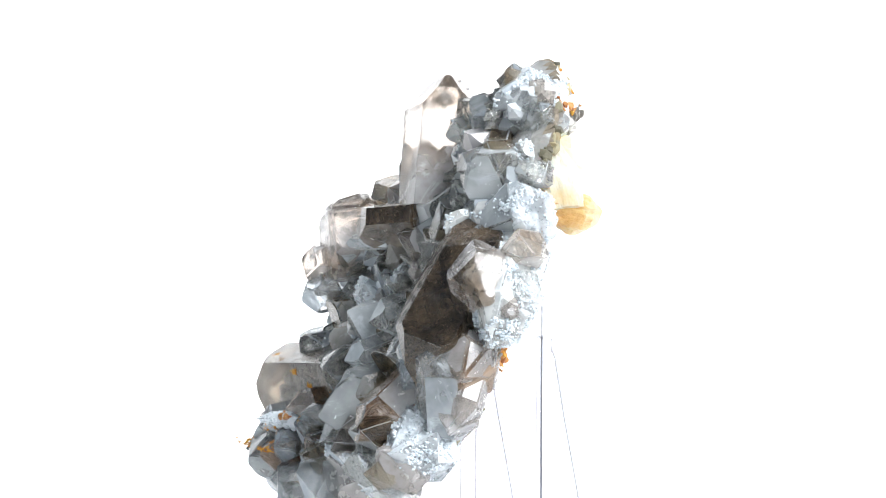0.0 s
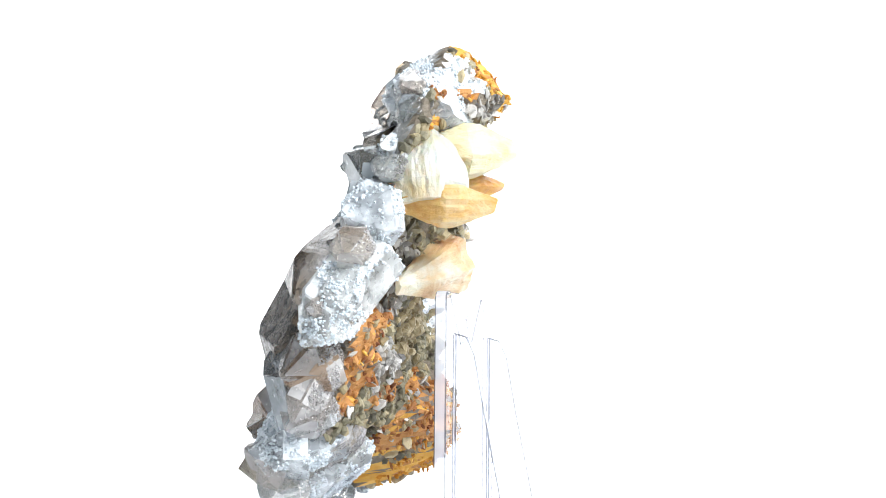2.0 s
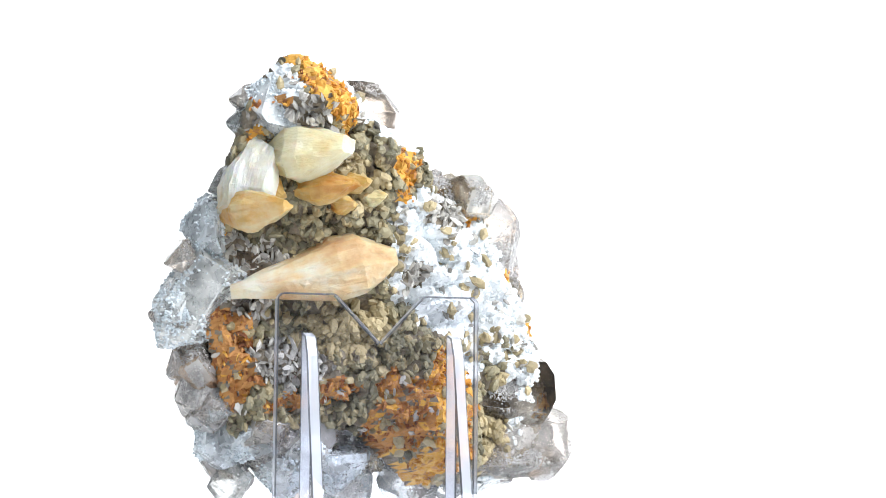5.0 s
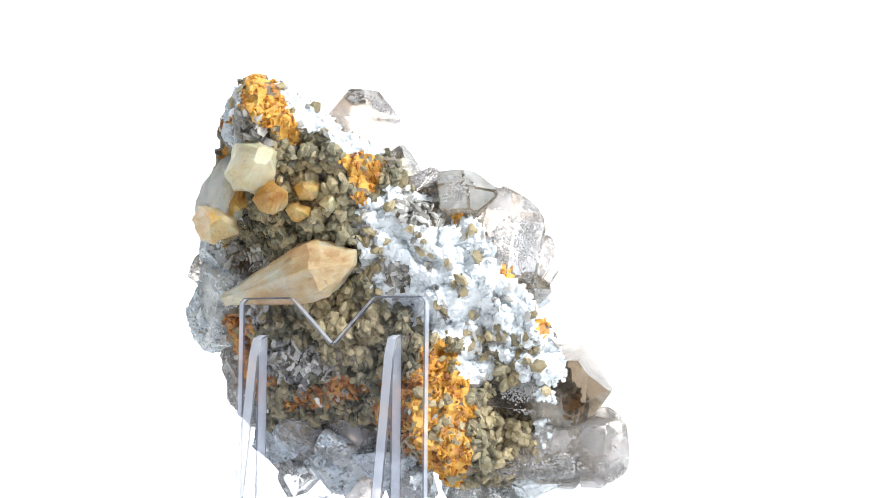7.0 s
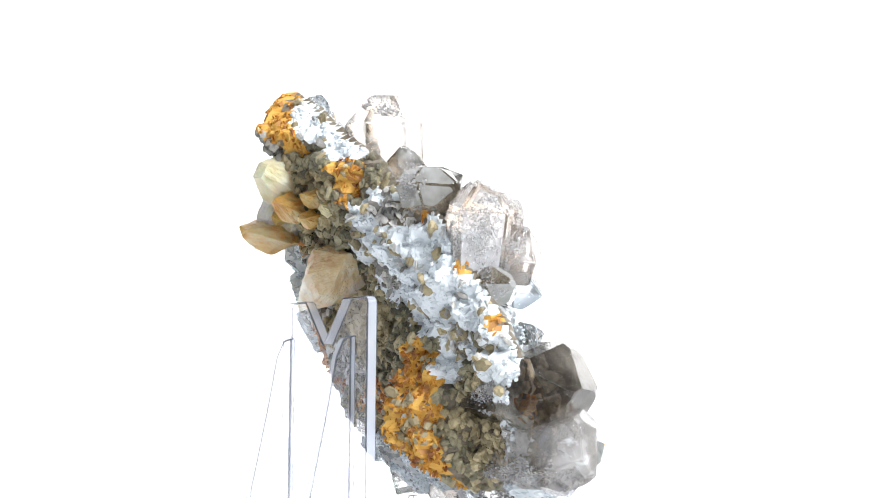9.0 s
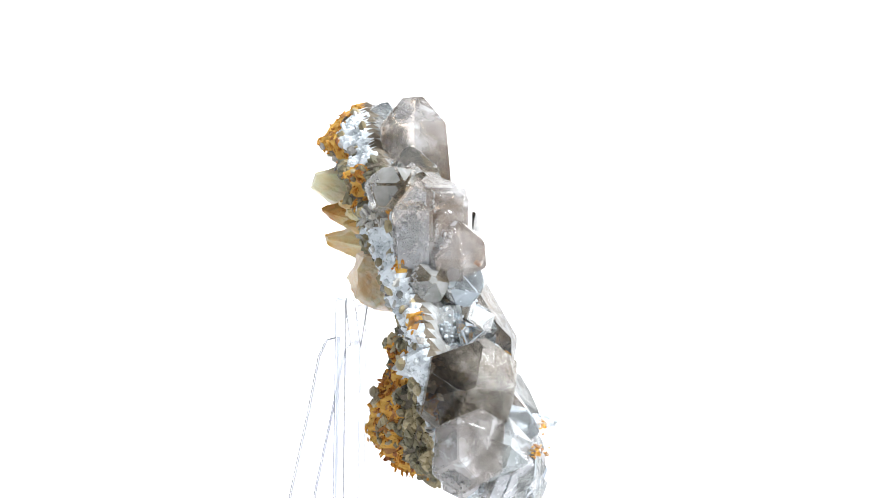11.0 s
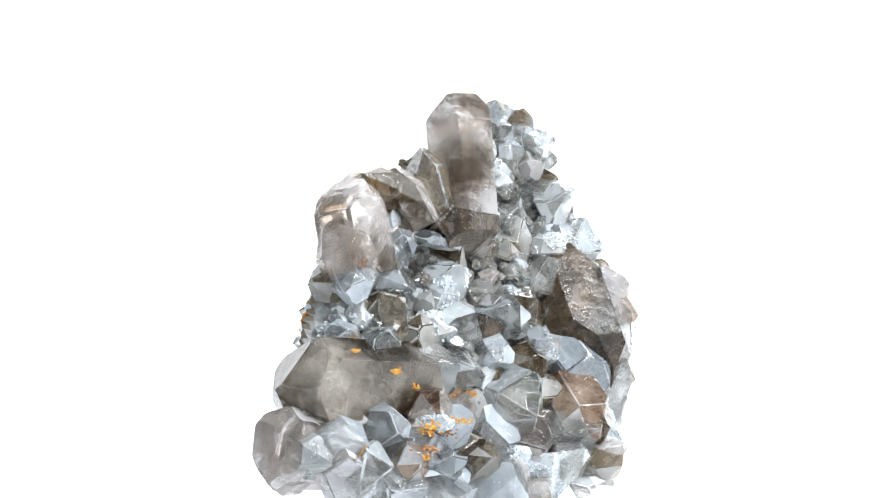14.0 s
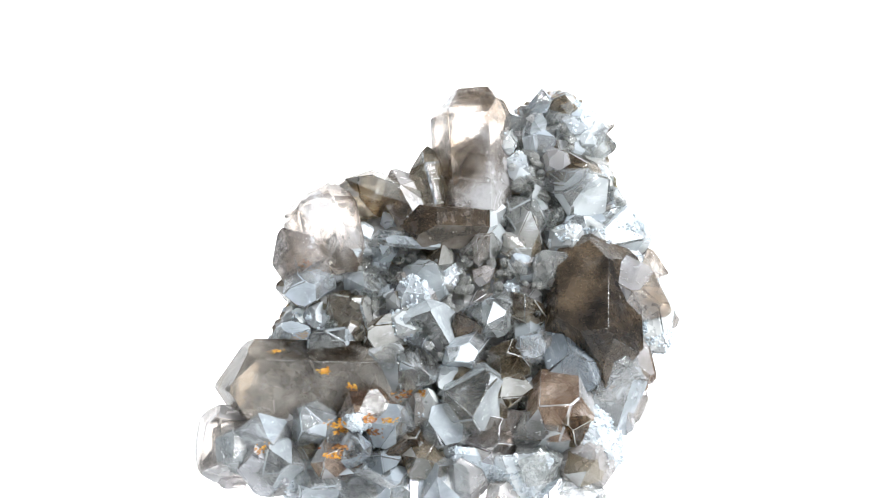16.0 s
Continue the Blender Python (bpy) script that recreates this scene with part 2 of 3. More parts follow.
def hexagon_crystal(rnd, r, length, flat=1.0, soft=0.04, point=0.8, blunt=0.0, etch=0.36, root=False):
    """A six-sided crystal along +z from 0 to length with an uneven six-faced point; some faces are etched."""
    planes = [((0, 0, -1), 0.0)]
    turn = rnd.uniform(0, 60)
    lead = rnd.randrange(6)
    for i in range(6):
        a = radians(turn + 60 * i + rnd.uniform(-4, 4))
        w = r * rnd.uniform(0.80, 1.10)
        planes.append(((math.cos(a), math.sin(a), rnd.uniform(-0.06, 0.02)), w * 0.92))
        cut = 0.55 if i == lead else rnd.choice((0.0, 0.05, 0.12, 0.3))
        v = Vector((math.cos(a), math.sin(a), point * rnd.uniform(0.88, 1.15))).normalized()
        planes.append((tuple(v), v.z * (length - cut * r * (1 - blunt))))
    if blunt:
        for i in range(9):
            a, lean = radians(40 * i + rnd.uniform(-18, 18)), radians(rnd.choice((14, 36, 58)) + rnd.uniform(-8, 8))
            v = Vector((math.cos(a) * math.sin(lean), math.sin(a) * math.sin(lean), math.cos(lean)))
            dome = (1.45 - 0.4 * blunt) * r
            planes.append((tuple(v), v.z * (length - dome) + math.sqrt((r * math.sin(lean)) ** 2 + (dome * v.z) ** 2) * rnd.uniform(0.95, 1.01)))
        v = Vector((rnd.uniform(-0.3, 0.3), rnd.uniform(-0.3, 0.3), 1)).normalized()
        planes.append((tuple(v), (length - 0.22 * blunt * r) * v.z))
    elif rnd.random() < 0.5:
        a = radians(rnd.uniform(0, 360))
        v = Vector((math.cos(a), math.sin(a), rnd.uniform(0.2, 1.6))).normalized()
        planes.append((tuple(v), v.z * (length - 0.5 * r) + math.hypot(v.x, v.y) * 0.45 * r))
    if root:
        for i in range(6):
            a = radians(turn + 60 * i + 17)
            v = Vector((math.cos(a), math.sin(a), -0.55 - 0.12 * (i % 3))).normalized()
            planes.append((tuple(v), math.hypot(v.x, v.y) * r * (0.5 + 0.12 * (i % 2))))
    bm = solid(planes)
    for f in bm.faces:
        f.material_index = 1 if rnd.random() < etch else 0
    for v in bm.verts:
        v.co.y *= flat
    if soft:
        worn = blunt > 0.8
        rims = bmesh.ops.bevel(bm, geom=bm.edges[:], offset=(0.13 if worn else 1.6 * soft) * r, segments=3 if worn else 2, affect="EDGES", clamp_overlap=True)
        for f in rims["faces"]:
            f.smooth = True
            f.material_index = 0 if worn else 2 if chip_rnd.random() < 0.12 else 0 if chip_rnd.random() < 0.6 else 1
    bmesh.ops.recalc_face_normals(bm, faces=bm.faces[:])
    bmesh.ops.scale(bm, vec=(MM, MM, MM), verts=bm.verts[:])
    return bm


def place(base, tip, roll=0.0):
    d = Vector(tip) - Vector(base)
    return Matrix.Translation(Vector(base) * MM) @ d.to_track_quat("Z", "Y").to_matrix().to_4x4() @ pose(0, 0, 0, 0, 0, roll)


def back_y(x, z):
    """Depth of the leaning plate's back, without its bulges."""
    return 0.30 * (z - 61.2) - 0.13 * x


# ---- the room's white setting ----
bm = bmesh.new()
box(bm, (-0.9, -0.9, -0.03), (0.9, 0.31, 0.0))
tagged(new("table", mesh_of("table", bm, PAPER)), "matt white paper-covered table top under the turntable", "table", kind="structure")
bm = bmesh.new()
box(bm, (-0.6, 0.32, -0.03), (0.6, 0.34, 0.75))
tagged(new("backdrop", mesh_of("backdrop", bm, GLOW)), "white backdrop panel behind the specimen, its brightness put in as even glow", "backdrop", kind="structure")

bm = bmesh.new()
bmesh.ops.create_cone(bm, cap_ends=True, segments=64, radius1=0.085, radius2=0.085, depth=0.008)
bmesh.ops.bevel(bm, geom=[e for e in bm.edges if abs(e.verts[0].co.z - e.verts[1].co.z) < 1e-6], offset=0.0012, segments=2, affect="EDGES")
bmesh.ops.translate(bm, vec=(0, 0, 0.0042), verts=bm.verts[:])
turntable = tagged(new("turntable", mesh_of("turntable", bm, PAPER)), "round white motorised turntable carrying the clear stand", "turntable")

# ---- clear acrylic stand: notched plate, two fins behind, two hooks in front ----
stand = tagged(new("display_stand"), "clear acrylic display easel with a notched back plate", "stand")
SX, SY, SA = 18.5, 12.7, -12.0
FLOOR = 8.4
stand_pose = Matrix.Translation((SX * MM, SY * MM, 0)) @ pose(0, 0, 0, 0, 0, SA) @ Matrix.Scale(MM, 4)


def stand_part(name, outline, y0, thick, flip=False, soft=0.35, x0=0.0):
    bm = bmesh.new()
    prism(bm, outline, thick)
    bmesh.ops.bevel(bm, geom=bm.edges[:], offset=soft, segments=1, affect="EDGES", clamp_overlap=True)
    m = Matrix.Translation((x0, y0, 0))
    if flip:
        m = m @ pose(0, 0, 0, 0, 0, 90)
    bmesh.ops.transform(bm, matrix=stand_pose @ m, verts=bm.verts[:])
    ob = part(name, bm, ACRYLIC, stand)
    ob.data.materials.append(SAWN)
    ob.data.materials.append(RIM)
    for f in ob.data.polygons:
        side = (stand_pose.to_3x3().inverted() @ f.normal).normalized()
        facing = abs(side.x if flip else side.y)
        # bevel faces get the painted dark outline
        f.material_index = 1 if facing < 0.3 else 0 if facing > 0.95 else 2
    return ob


stand_part("back_plate", [(-26.5, FLOOR), (26.5, FLOOR), (26.5, 76.0), (25.2, 77.3), (11.5, 77.3), (-0.3, 65.2), (-11.8, 77.3), (-25.2, 77.3), (-26.5, 76.0)], 0.0, 3.0)
for sx in (-19.0, 19.0):
    stand_part("rear_fin", [(0, FLOOR), (15, FLOOR), (12.5, 26), (8.0, 48), (5.5, 62), (3.5, 66.5), (0.0, 67.5)], 3.05, 3.0, True, x0=sx + 1.5)
    stand_part("front_hook", [(0, FLOOR), (0, 22), (-12, 19.5), (-30, 18.5), (-33, 23.5), (-36, 23.5), (-35, 14), (-30, FLOOR)], -0.05, 3.0, True, x0=sx + 1.5)

# ---- the mineral specimen ----
specimen = tagged(new("mineral_specimen"), "smoky quartz cluster on rusty rock with honey calcite crystals", "mineral")
OUTLINE = [(46, 135), (41, 137), (29, 131), (17, 121.5), (4, 115), (-2, 105), (-17, 99), (-27, 85), (-35, 73), (-40, 62), (-45, 50), (-42, 36),
           (-24, 28), (-8, 28), (2, 36), (10, 42), (22, 45), (36, 42), (44, 42), (50, 57), (55.5, 71), (57.5, 84), (55, 91), (56, 98), (54, 114), (52, 123), (49, 130)]


def edge_distance(x, z):
    """Distance to the plate's outline; negative outside."""
    inside, best, k = False, 1e9, len(OUTLINE)
    for i in range(k):
        (x0, z0), (x1, z1) = OUTLINE[i], OUTLINE[(i + 1) % k]
        if (z0 > z) != (z1 > z) and x < (x1 - x0) * (z - z0) / (z1 - z0) + x0:
            inside = not inside
        s = max(0.0, min(1.0, ((x - x0) * (x1 - x0) + (z - z0) * (z1 - z0)) / ((x1 - x0) ** 2 + (z1 - z0) ** 2)))
        best = min(best, math.hypot(x0 + s * (x1 - x0) - x, z0 + s * (z1 - z0) - z))
    return best if inside else -best


def blob(x, z, cx, cz, rx, rz, turn=0.0):
    """One at the middle of an ellipse, zero at its rim and beyond it negative."""
    a = radians(turn)
    u, v = (x - cx) * math.cos(a) + (z - cz) * math.sin(a), -(x - cx) * math.sin(a) + (z - cz) * math.cos(a)
    return 1 - math.hypot(u / rx, v / rz)


def rock_back(x, z):
    """The knobbly back of the rock, bulging at its foot and top."""
    y = back_y(x, z) - 1.0
    y += 19.0 * max(0.0, blob(x, z, -4, 41, 20, 28)) ** 0.85
    y += 9.5 * max(0.0, blob(x, z, 38, 129, 11, 14)) ** 0.6
    y += 5.5 * max(0.0, blob(x, z, 22, 111, 24, 27)) ** 0.7
    y += 4.0 * max(0.0, blob(x, z, 5, 92, 20, 12)) ** 0.7
    y -= 4.0 * max(0.0, blob(x, z, 47, 92, 10, 16)) ** 0.7
    p = Vector((x, 0, z))
    crevice = max(0.0, 1 - abs(noise.noise(p * 0.11 + Vector((3, 0, 8)))) * 7)
    return y + 3.2 * noise.noise(p * 0.07) + 3.2 * noise.noise(p * 0.19) + 1.8 * noise.noise(p * 0.45) - 3.0 * crevice


def rock_mesh():
    bm, step, front, back = bmesh.new(), 1.1, {}, {}
    cells = set()
    for i in range(-45, 60):
        for j in range(20, 128):
            if edge_distance((i + 0.5) * step, (j + 0.5) * step) > 0:
                cells.add((i, j))
    for i, j in cells:
        for c in ((i, j), (i + 1, j), (i + 1, j + 1), (i, j + 1)):
            if c in front:
                continue
            x, z = c[0] * step, c[1] * step
            d = max(0.0, edge_distance(x, z))
            w = min(1.0, d / 7.0) ** 0.5
            p = Vector((x, 3.0, z))
            b = rock_back(x, z)
            mid = back_y(x, z) - 6.5
            f = back_y(x, z) - 12.5 + 2.5 * noise.noise(p * 0.11) + 1.2 * noise.noise(p * 0.4)
            jig = Vector((noise.noise(p * 0.6), 0, noise.noise(p * 0.6 + Vector((9, 9, 9))))) * 0.9
            back[c] = bm.verts.new((Vector((x, mid + (b - mid) * w, z)) + jig) * MM)
            front[c] = bm.verts.new((Vector((x, mid + (f - mid) * w - 0.3, z)) + jig) * MM)
    for i, j in cells:
        q = [(i, j), (i + 1, j), (i + 1, j + 1), (i, j + 1)]
        bm.faces.new([front[c] for c in q])
        bm.faces.new([back[c] for c in reversed(q)])
        for a, b, (di, dj) in ((0, 1, (0, -1)), (1, 2, (1, 0)), (2, 3, (0, 1)), (3, 0, (-1, 0))):
            if (i + di, j + dj) not in cells:
                bm.faces.new([front[q[b]], front[q[a]], back[q[a]], back[q[b]]])
    bmesh.ops.recalc_face_normals(bm, faces=bm.faces[:])
    return bm


LABELS = {"clear": "clear greyish quartz crystal", "pale": "pale milky pinkish quartz crystal", "smoky": "translucent brown smoky quartz crystal",
          "deep": "deep smoky quartz crystal with clear edges", "amber": "orange-tinted translucent quartz crystal", "rose": "pale rosy-brown translucent quartz crystal", "dark": "dark brown smoky quartz crystal", "frost": "frosted bluish white quartz crystal"}
crystal_rnd = random.Random(11)


def quartz(base, tip, r, kind, flat=1.0, soft=0.04, blunt=0.0, etch=0.36, point=0.8, root=False):
    """One quartz crystal between two places in millimetres."""
    length = (Vector(tip) - Vector(base)).length
    bm = hexagon_crystal(crystal_rnd, r, length, flat=flat, soft=soft, blunt=blunt, etch=etch, point=point, root=root)
    ob = part("quartz_crystal", bm, QUARTZ[kind], specimen, LABELS[kind])
    ob.data.materials.append(ETCHED[kind])
    ob.data.materials.append(CHIPPED)
    ob.matrix_basis = place(base, tip, crystal_rnd.uniform(0, 60))
    return ob


# the crystals one can tell apart: from the root to the point
quartz((7.0, -2.2, 98.2), (1.5, 1.8, 120.2), 6.0, "smoky", 1.0)
quartz((2.8, 1.3, 102.4), (-20.1, 0.3, 109.0), 7.2, "smoky", 0.8, 0.04, 0.5)
quartz((1.7, -1.1, 96.6), (-6.3, 3.0, 113.2), 6.7, "rose", 1, 0.04, 0.9)
quartz((-24.5, -6.3, 82.4), (-35.9, -14.8, 75.9), 5.4, "clear", 1.0)
quartz((-43.6, -6.8, 33.2), (-54.9, -7.4, 33.2), 4.5, "pale", 1.0)
quartz((-41.5, -9.3, 40.2), (-38.8, -29.2, 38.2), 8.8, "clear", 0.9)
quartz((-46.1, -9.2, 39.6), (-47.5, -24.4, 34.9), 5.7, "clear", 1.0)
quartz((56.4, -14.9, 72.9), (67.6, -20.8, 71.4), 6.3, "rose", 1, 0.04, 0.9)
quartz((59.0, -10.7, 86.3), (68.4, -12.8, 83.3), 5.4, "rose", 1.0)
quartz((49.3, -18.3, 60.6), (56.5, -27.4, 53.5), 7.5, "amber", 1, 0.04, 0.9)
quartz((45.8, -19.2, 51.8), (52.1, -28.9, 42.1), 7.2, "rose", 1.0)
quartz((36.5, 0.1, 114.7), (50.3, -13.2, 102.9), 7.2, "smoky", 0.8)
quartz((38.1, -3.8, 109.1), (46.2, -16.9, 105.8), 5.7, "clear", 1.0)
quartz((46.0, 4.1, 125.4), (55.0, -1.0, 125.7), 4.2, "pale", 1, 0.04, 0.9)
quartz((37.9, 8.0, 123.6), (40.1, 7.2, 135.1), 6.9, "clear", 1, 0.04, 0.5)
quartz((45.0, 3.8, 119.4), (37.8, -3.3, 125.7), 6.0, "clear", 1.0)
quartz((45.0, 4.5, 121.7), (47.5, -4.9, 118.1), 6.0, "clear", 1.0)
quartz((34.7, 7.9, 121.9), (32.5, 4.9, 130.7), 4.5, "smoky", 1.0)
quartz((53.5, -9.3, 95.8), (45.1, -18.9, 93.7), 10.2, "clear", 0.8)
quartz((54.5, -7.6, 96.3), (57.3, -14.8, 93.3), 7.4, "frost", 1.0)
quartz((48.2, -0.6, 106.2), (58.8, -5.6, 100.7), 6.0, "clear", 1.0)
quartz((8.2, -3.0, 93.9), (11.1, -8.3, 101.0), 6.3, "dark", 1.0)
quartz((4.9, -10.3, 91.8), (-13.2, -13.6, 92.9), 2.7, "clear", 0.7)
quartz((5.6, 0.7, 101.8), (6.9, -5.5, 111.7), 4.8, "clear", 1.0)
quartz((11.7, -3.0, 92.1), (16.2, -8.8, 104.7), 5.3, "clear", 1.0)
quartz((27.3, -6.4, 91.0), (26.8, -12.3, 104.6), 8.7, "smoky", 0.9)
quartz((36.8, -12.4, 81.9), (30.1, -22.1, 89.8), 6.0, "clear", 1.0)
quartz((34.2, -2.0, 105.2), (31.3, -8.7, 111.9), 6.0, "clear", 1.0)
quartz((29.7, -4.2, 99.5), (23.3, -15.3, 96.1), 7.1, "clear", 1.0)
quartz((1.9, -6.4, 80.0), (3.2, -17.0, 85.4), 7.1, "clear", 1.0)
quartz((18.3, -10.9, 72.1), (13.5, -21.5, 78.0), 7.1, "clear", 1.0)
quartz((22.4, -10.3, 76.0), (13.6, -25.1, 69.3), 5.3, "clear", 1.0)
quartz((2.8, -10.5, 66.8), (1.4, -25.7, 72.0), 10.2, "clear", 1)  # bright face
quartz((13.7, -11.9, 66.9), (9.4, -20.0, 74.5), 5.4, "dark", 1.0)
quartz((27.8, -11.9, 72.9), (25.9, -21.4, 80.4), 7.8, "smoky", 0.9)
quartz((34.7, -11.0, 78.9), (34.4, -19.3, 84.3), 5.4, "clear", 1.0)
quartz((23.7, -15.4, 59.6), (19.5, -28.8, 63.0), 6.0, "smoky", 1.0)
quartz((29.0, -14.0, 66.5), (26.0, -28.0, 61.7), 3.9, "clear", 1.0)
quartz((-12.5, -3.8, 82.4), (-13.4, -16.4, 80.1), 8.5, "clear", 1.0)
quartz((-16.3, -6.5, 71.6), (-24.8, -15.4, 78.5), 6.7, "smoky", 1.0)
quartz((-16.4, -1.6, 88.1), (-18.8, -12.1, 85.3), 6.0, "clear", 1.0)
quartz((-6.7, -9.9, 64.5), (-14.4, -21.0, 67.7), 8.8, "smoky", 1.0)
quartz((-21.3, -10.0, 60.4), (-29.0, -20.8, 67.8), 8.1, "clear", 0.8)
quartz((-32.2, -9.0, 66.9), (-34.3, -16.0, 69.4), 5.3, "clear", 1.0)
quartz((-9.1, -13.6, 57.8), (-8.0, -27.4, 59.2), 7.1, "clear", 1.0)
quartz((-3.3, -13.8, 59.8), (0.2, -29.6, 58.6), 6.0, "clear", 1.0)
quartz((13.2, -14.2, 65.4), (6.2, -27.2, 59.3), 4.9, "clear", 1.0)
quartz((12.1, -17.6, 53.8), (26.8, -31.5, 53.9), 4.8, "smoky", 0.8)
quartz((15.0, -18.1, 46.5), (20.4, -31.7, 50.4), 7.8, "smoky", 1.0)
quartz((34.7, -22.3, 55.1), (30.2, -39.9, 38.0), 8.7, "amber", 0.9, etch=0.3)
quartz((30.3, -23.9, 42.0), (29.8, -42.4, 43.4), 8.5, "clear", 0.9)
quartz((40.1, -27.1, 35.0), (40.5, -39.7, 39.8), 7.5, "pale", 1, 0.04, 0.9)
quartz((40.0, -26.2, 35.6), (37.4, -42.0, 35.2), 5.3, "smoky", 1.0)
quartz((32.9, -23.2, 37.6), (21.9, -38.5, 34.9), 6.0, "clear", 1.0)
quartz((15.5, -19.7, 41.5), (14.4, -37.9, 40.2), 7.8, "pale", 1.0)
quartz((-13.0, -15.8, 48.7), (-17.9, -30.0, 46.0), 7.1, "amber", 1.0)
quartz((-5.6, -20.1, 37.6), (-5.1, -33.9, 42.1), 8.5, "dark", 0.8)
quartz((-9.5, -17.8, 43.8), (-8.5, -33.2, 46.1), 5.7, "clear", 1.0)
quartz((-24.6, -14.5, 46.6), (-32.6, -30.6, 42.9), 5.7, "clear", 1.0)
quartz((-37.5, -16.3, 36.5), (-32.3, -32.6, 34.4), 6.4, "clear", 1.0)
quartz((-20.4, -18.9, 35.2), (-25.0, -33.9, 36.6), 6.4, "amber", 1.0)
quartz((-40.0, -14.7, 34.6), (-36.6, -29.8, 32.7), 7.8, "pale", 1.0)
quartz((-25.6, -17.4, 30.9), (-22.0, -33.8, 31.0), 8.8, "clear", 1.0)
quartz((-15.3, -20.0, 27.1), (-10.2, -37.0, 32.7), 9.9, "clear", 1.0)
quartz((6.8, -23.3, 25.6), (-0.7, -37.6, 34.8), 7.8, "clear", 1.0)
quartz((10.8, -22.4, 30.4), (5.3, -34.1, 36.0), 7.1, "pale", 1.0)
quartz((-22.6, -15.2, 39.9), (-16.8, -34.4, 38.6), 5.3, "clear", 1.0)
quartz((40.8, -27.1, 27.9), (31.9, -37.1, 30.8), 6.4, "clear", 1.0)
quartz((19.5, -25.5, 23.9), (17.7, -35.5, 29.9), 6.0, "pale", 1.0)
quartz((24.8, -23.3, 36.4), (25.2, -25.6, 22.2), 12.0, "frost", 1, 0.04, 0.9)
quartz((11.8, -20.5, 37.9), (10.5, -22.6, 23.8), 10.5, "frost", 1, 0.04, 0.9)
quartz((-7.9, 6.5, 104.4), (-24.2, 4.8, 105.2), 6.9, "smoky", 1, 0.04, 0.9)
quartz((-28.0, -1.0, 80.2), (-37.6, -1.7, 80.2), 5.7, "smoky", 1, 0.04, 0.9)
quartz((-28.0, -15.9, 32.6), (-40.5, -12.1, 30.0), 7.5, "frost", 1, 0.04, 0.5)
quartz((31.9, -19.9, 47.3), (32.9, -25.3, 29.8), 10.5, "pale", 1, 0.04, 0.9)
quartz((21.2, -19.0, 47.1), (17.1, -23.1, 31.4), 8.1, "pale", 1, 0.04, 0.9)
quartz((51.2, -18.2, 61.7), (53.9, -25.6, 44.9), 5.1, "pale", 1, 0.04, 0.9)
quartz((58.7, -12.8, 79.3), (65.0, -15.4, 66.8), 5.4, "frost", 1, 0.04, 0.9)
quartz((34.9, -21.1, 43.3), (41.8, -24.3, 32.3), 9.0, "frost", 1, 0.04, 0.5)
quartz((22.0, -15.1, 40.3), (28.3, -17.3, 29.0), 6.9, "frost", 1, 0.04, 0.5)
quartz((15.5, -3.9, 99.6), (14.5, -0.4, 137.6), 10.4, "rose", 0.95, 0.04, 1.6, etch=0.0, point=0.8)  # top point
quartz((-21.0, -3.0, 82.4), (-26.5, -1.0, 109.9), 10.0, "rose", 1, 0.04, 1.6, etch=0.3)  # upper left point
quartz((-28.4, -8.5, 83.8), (-36.4, -6.5, 95.8), 7.0, "rose", 1, 0.04, 0.9)
quartz((-1.5, -11.8, 55.2), (-54.5, -9.8, 53.2), 11.6, "deep", 0.95, 0.04, 0.5, etch=0.0, point=1.3)  # large smoky crystal at the foot
quartz((-22.2, -10.9, 37.2), (-59.2, -7.9, 39.2), 9.2, "pale", 1, 0.04, 1.6, etch=0.2, point=1.0)
dark_point = quartz((46.2, -9.0, 91.0), (41.7, -31.0, 49.5), 12.9, "dark", 0.9, etch=0.12, root=True)  # dark point
dark_point.matrix_basis = place((46.2, -9.0, 91.0), (41.7, -31.0, 49.5), 18.0)
quartz((35, -14, 73), (40, -33.5, 52.0), 7.0, "clear", 0.8, etch=1.0)
quartz((37.7, 8.7, 121.6), (53.7, -2.3, 126.1), 9.0, "frost", 1, 0.04, 0.9)
quartz((46.1, 3.4, 120.9), (55.6, -2.1, 119.4), 5.0, "clear", 1, 0.04, 0.5)
quartz((43.5, -5.7, 104.7), (50.5, -17.7, 110.2), 8.8, "clear", 1.0)
quartz((46, 0, 104), (58, -5, 105), 6.0, "frost", 1, 0.04, 0.5)
quartz((52.5, -4.4, 94.2), (63.0, -14.4, 94.2), 8.2, "frost", 1, 0.04, 0.5)
quartz((52.0, -6.1, 86.6), (61.5, -25.1, 61.1), 9.2, "frost", 0.9)
quartz((44.6, -21.8, 45.2), (52.1, -27.8, 70.2), 8.6, "clear", 1, 0.04, 0.5, etch=0.2)
quartz((41.7, -22.4, 40.0), (42.7, -40.4, 40.0), 8.0, "frost", 1.0)
quartz((38.0, -23.4, 44.2), (42.5, -37.4, 39.2), 8.5, "frost", 1, 0.04, 0.5)
quartz((35.0, -25.8, 46.3), (33.0, -40.8, 43.3), 6.0, "smoky", 1.0)
quartz((16.3, -8.5, 95.8), (-8.3, -15.2, 96.2), 6.6, "dark", 0.8, etch=0.1)
quartz((14.2, -18.3, 52.3), (12.1, -38.8, 46.4), 10.5, "clear", 0.9)
quartz((6.1, -19.4, 45.2), (5.2, -34.8, 40.1), 6.9, "clear", 1.0)
quartz((0.6, -21.2, 36.6), (-2.5, -35.2, 38.7), 7.1, "smoky", 1.0)
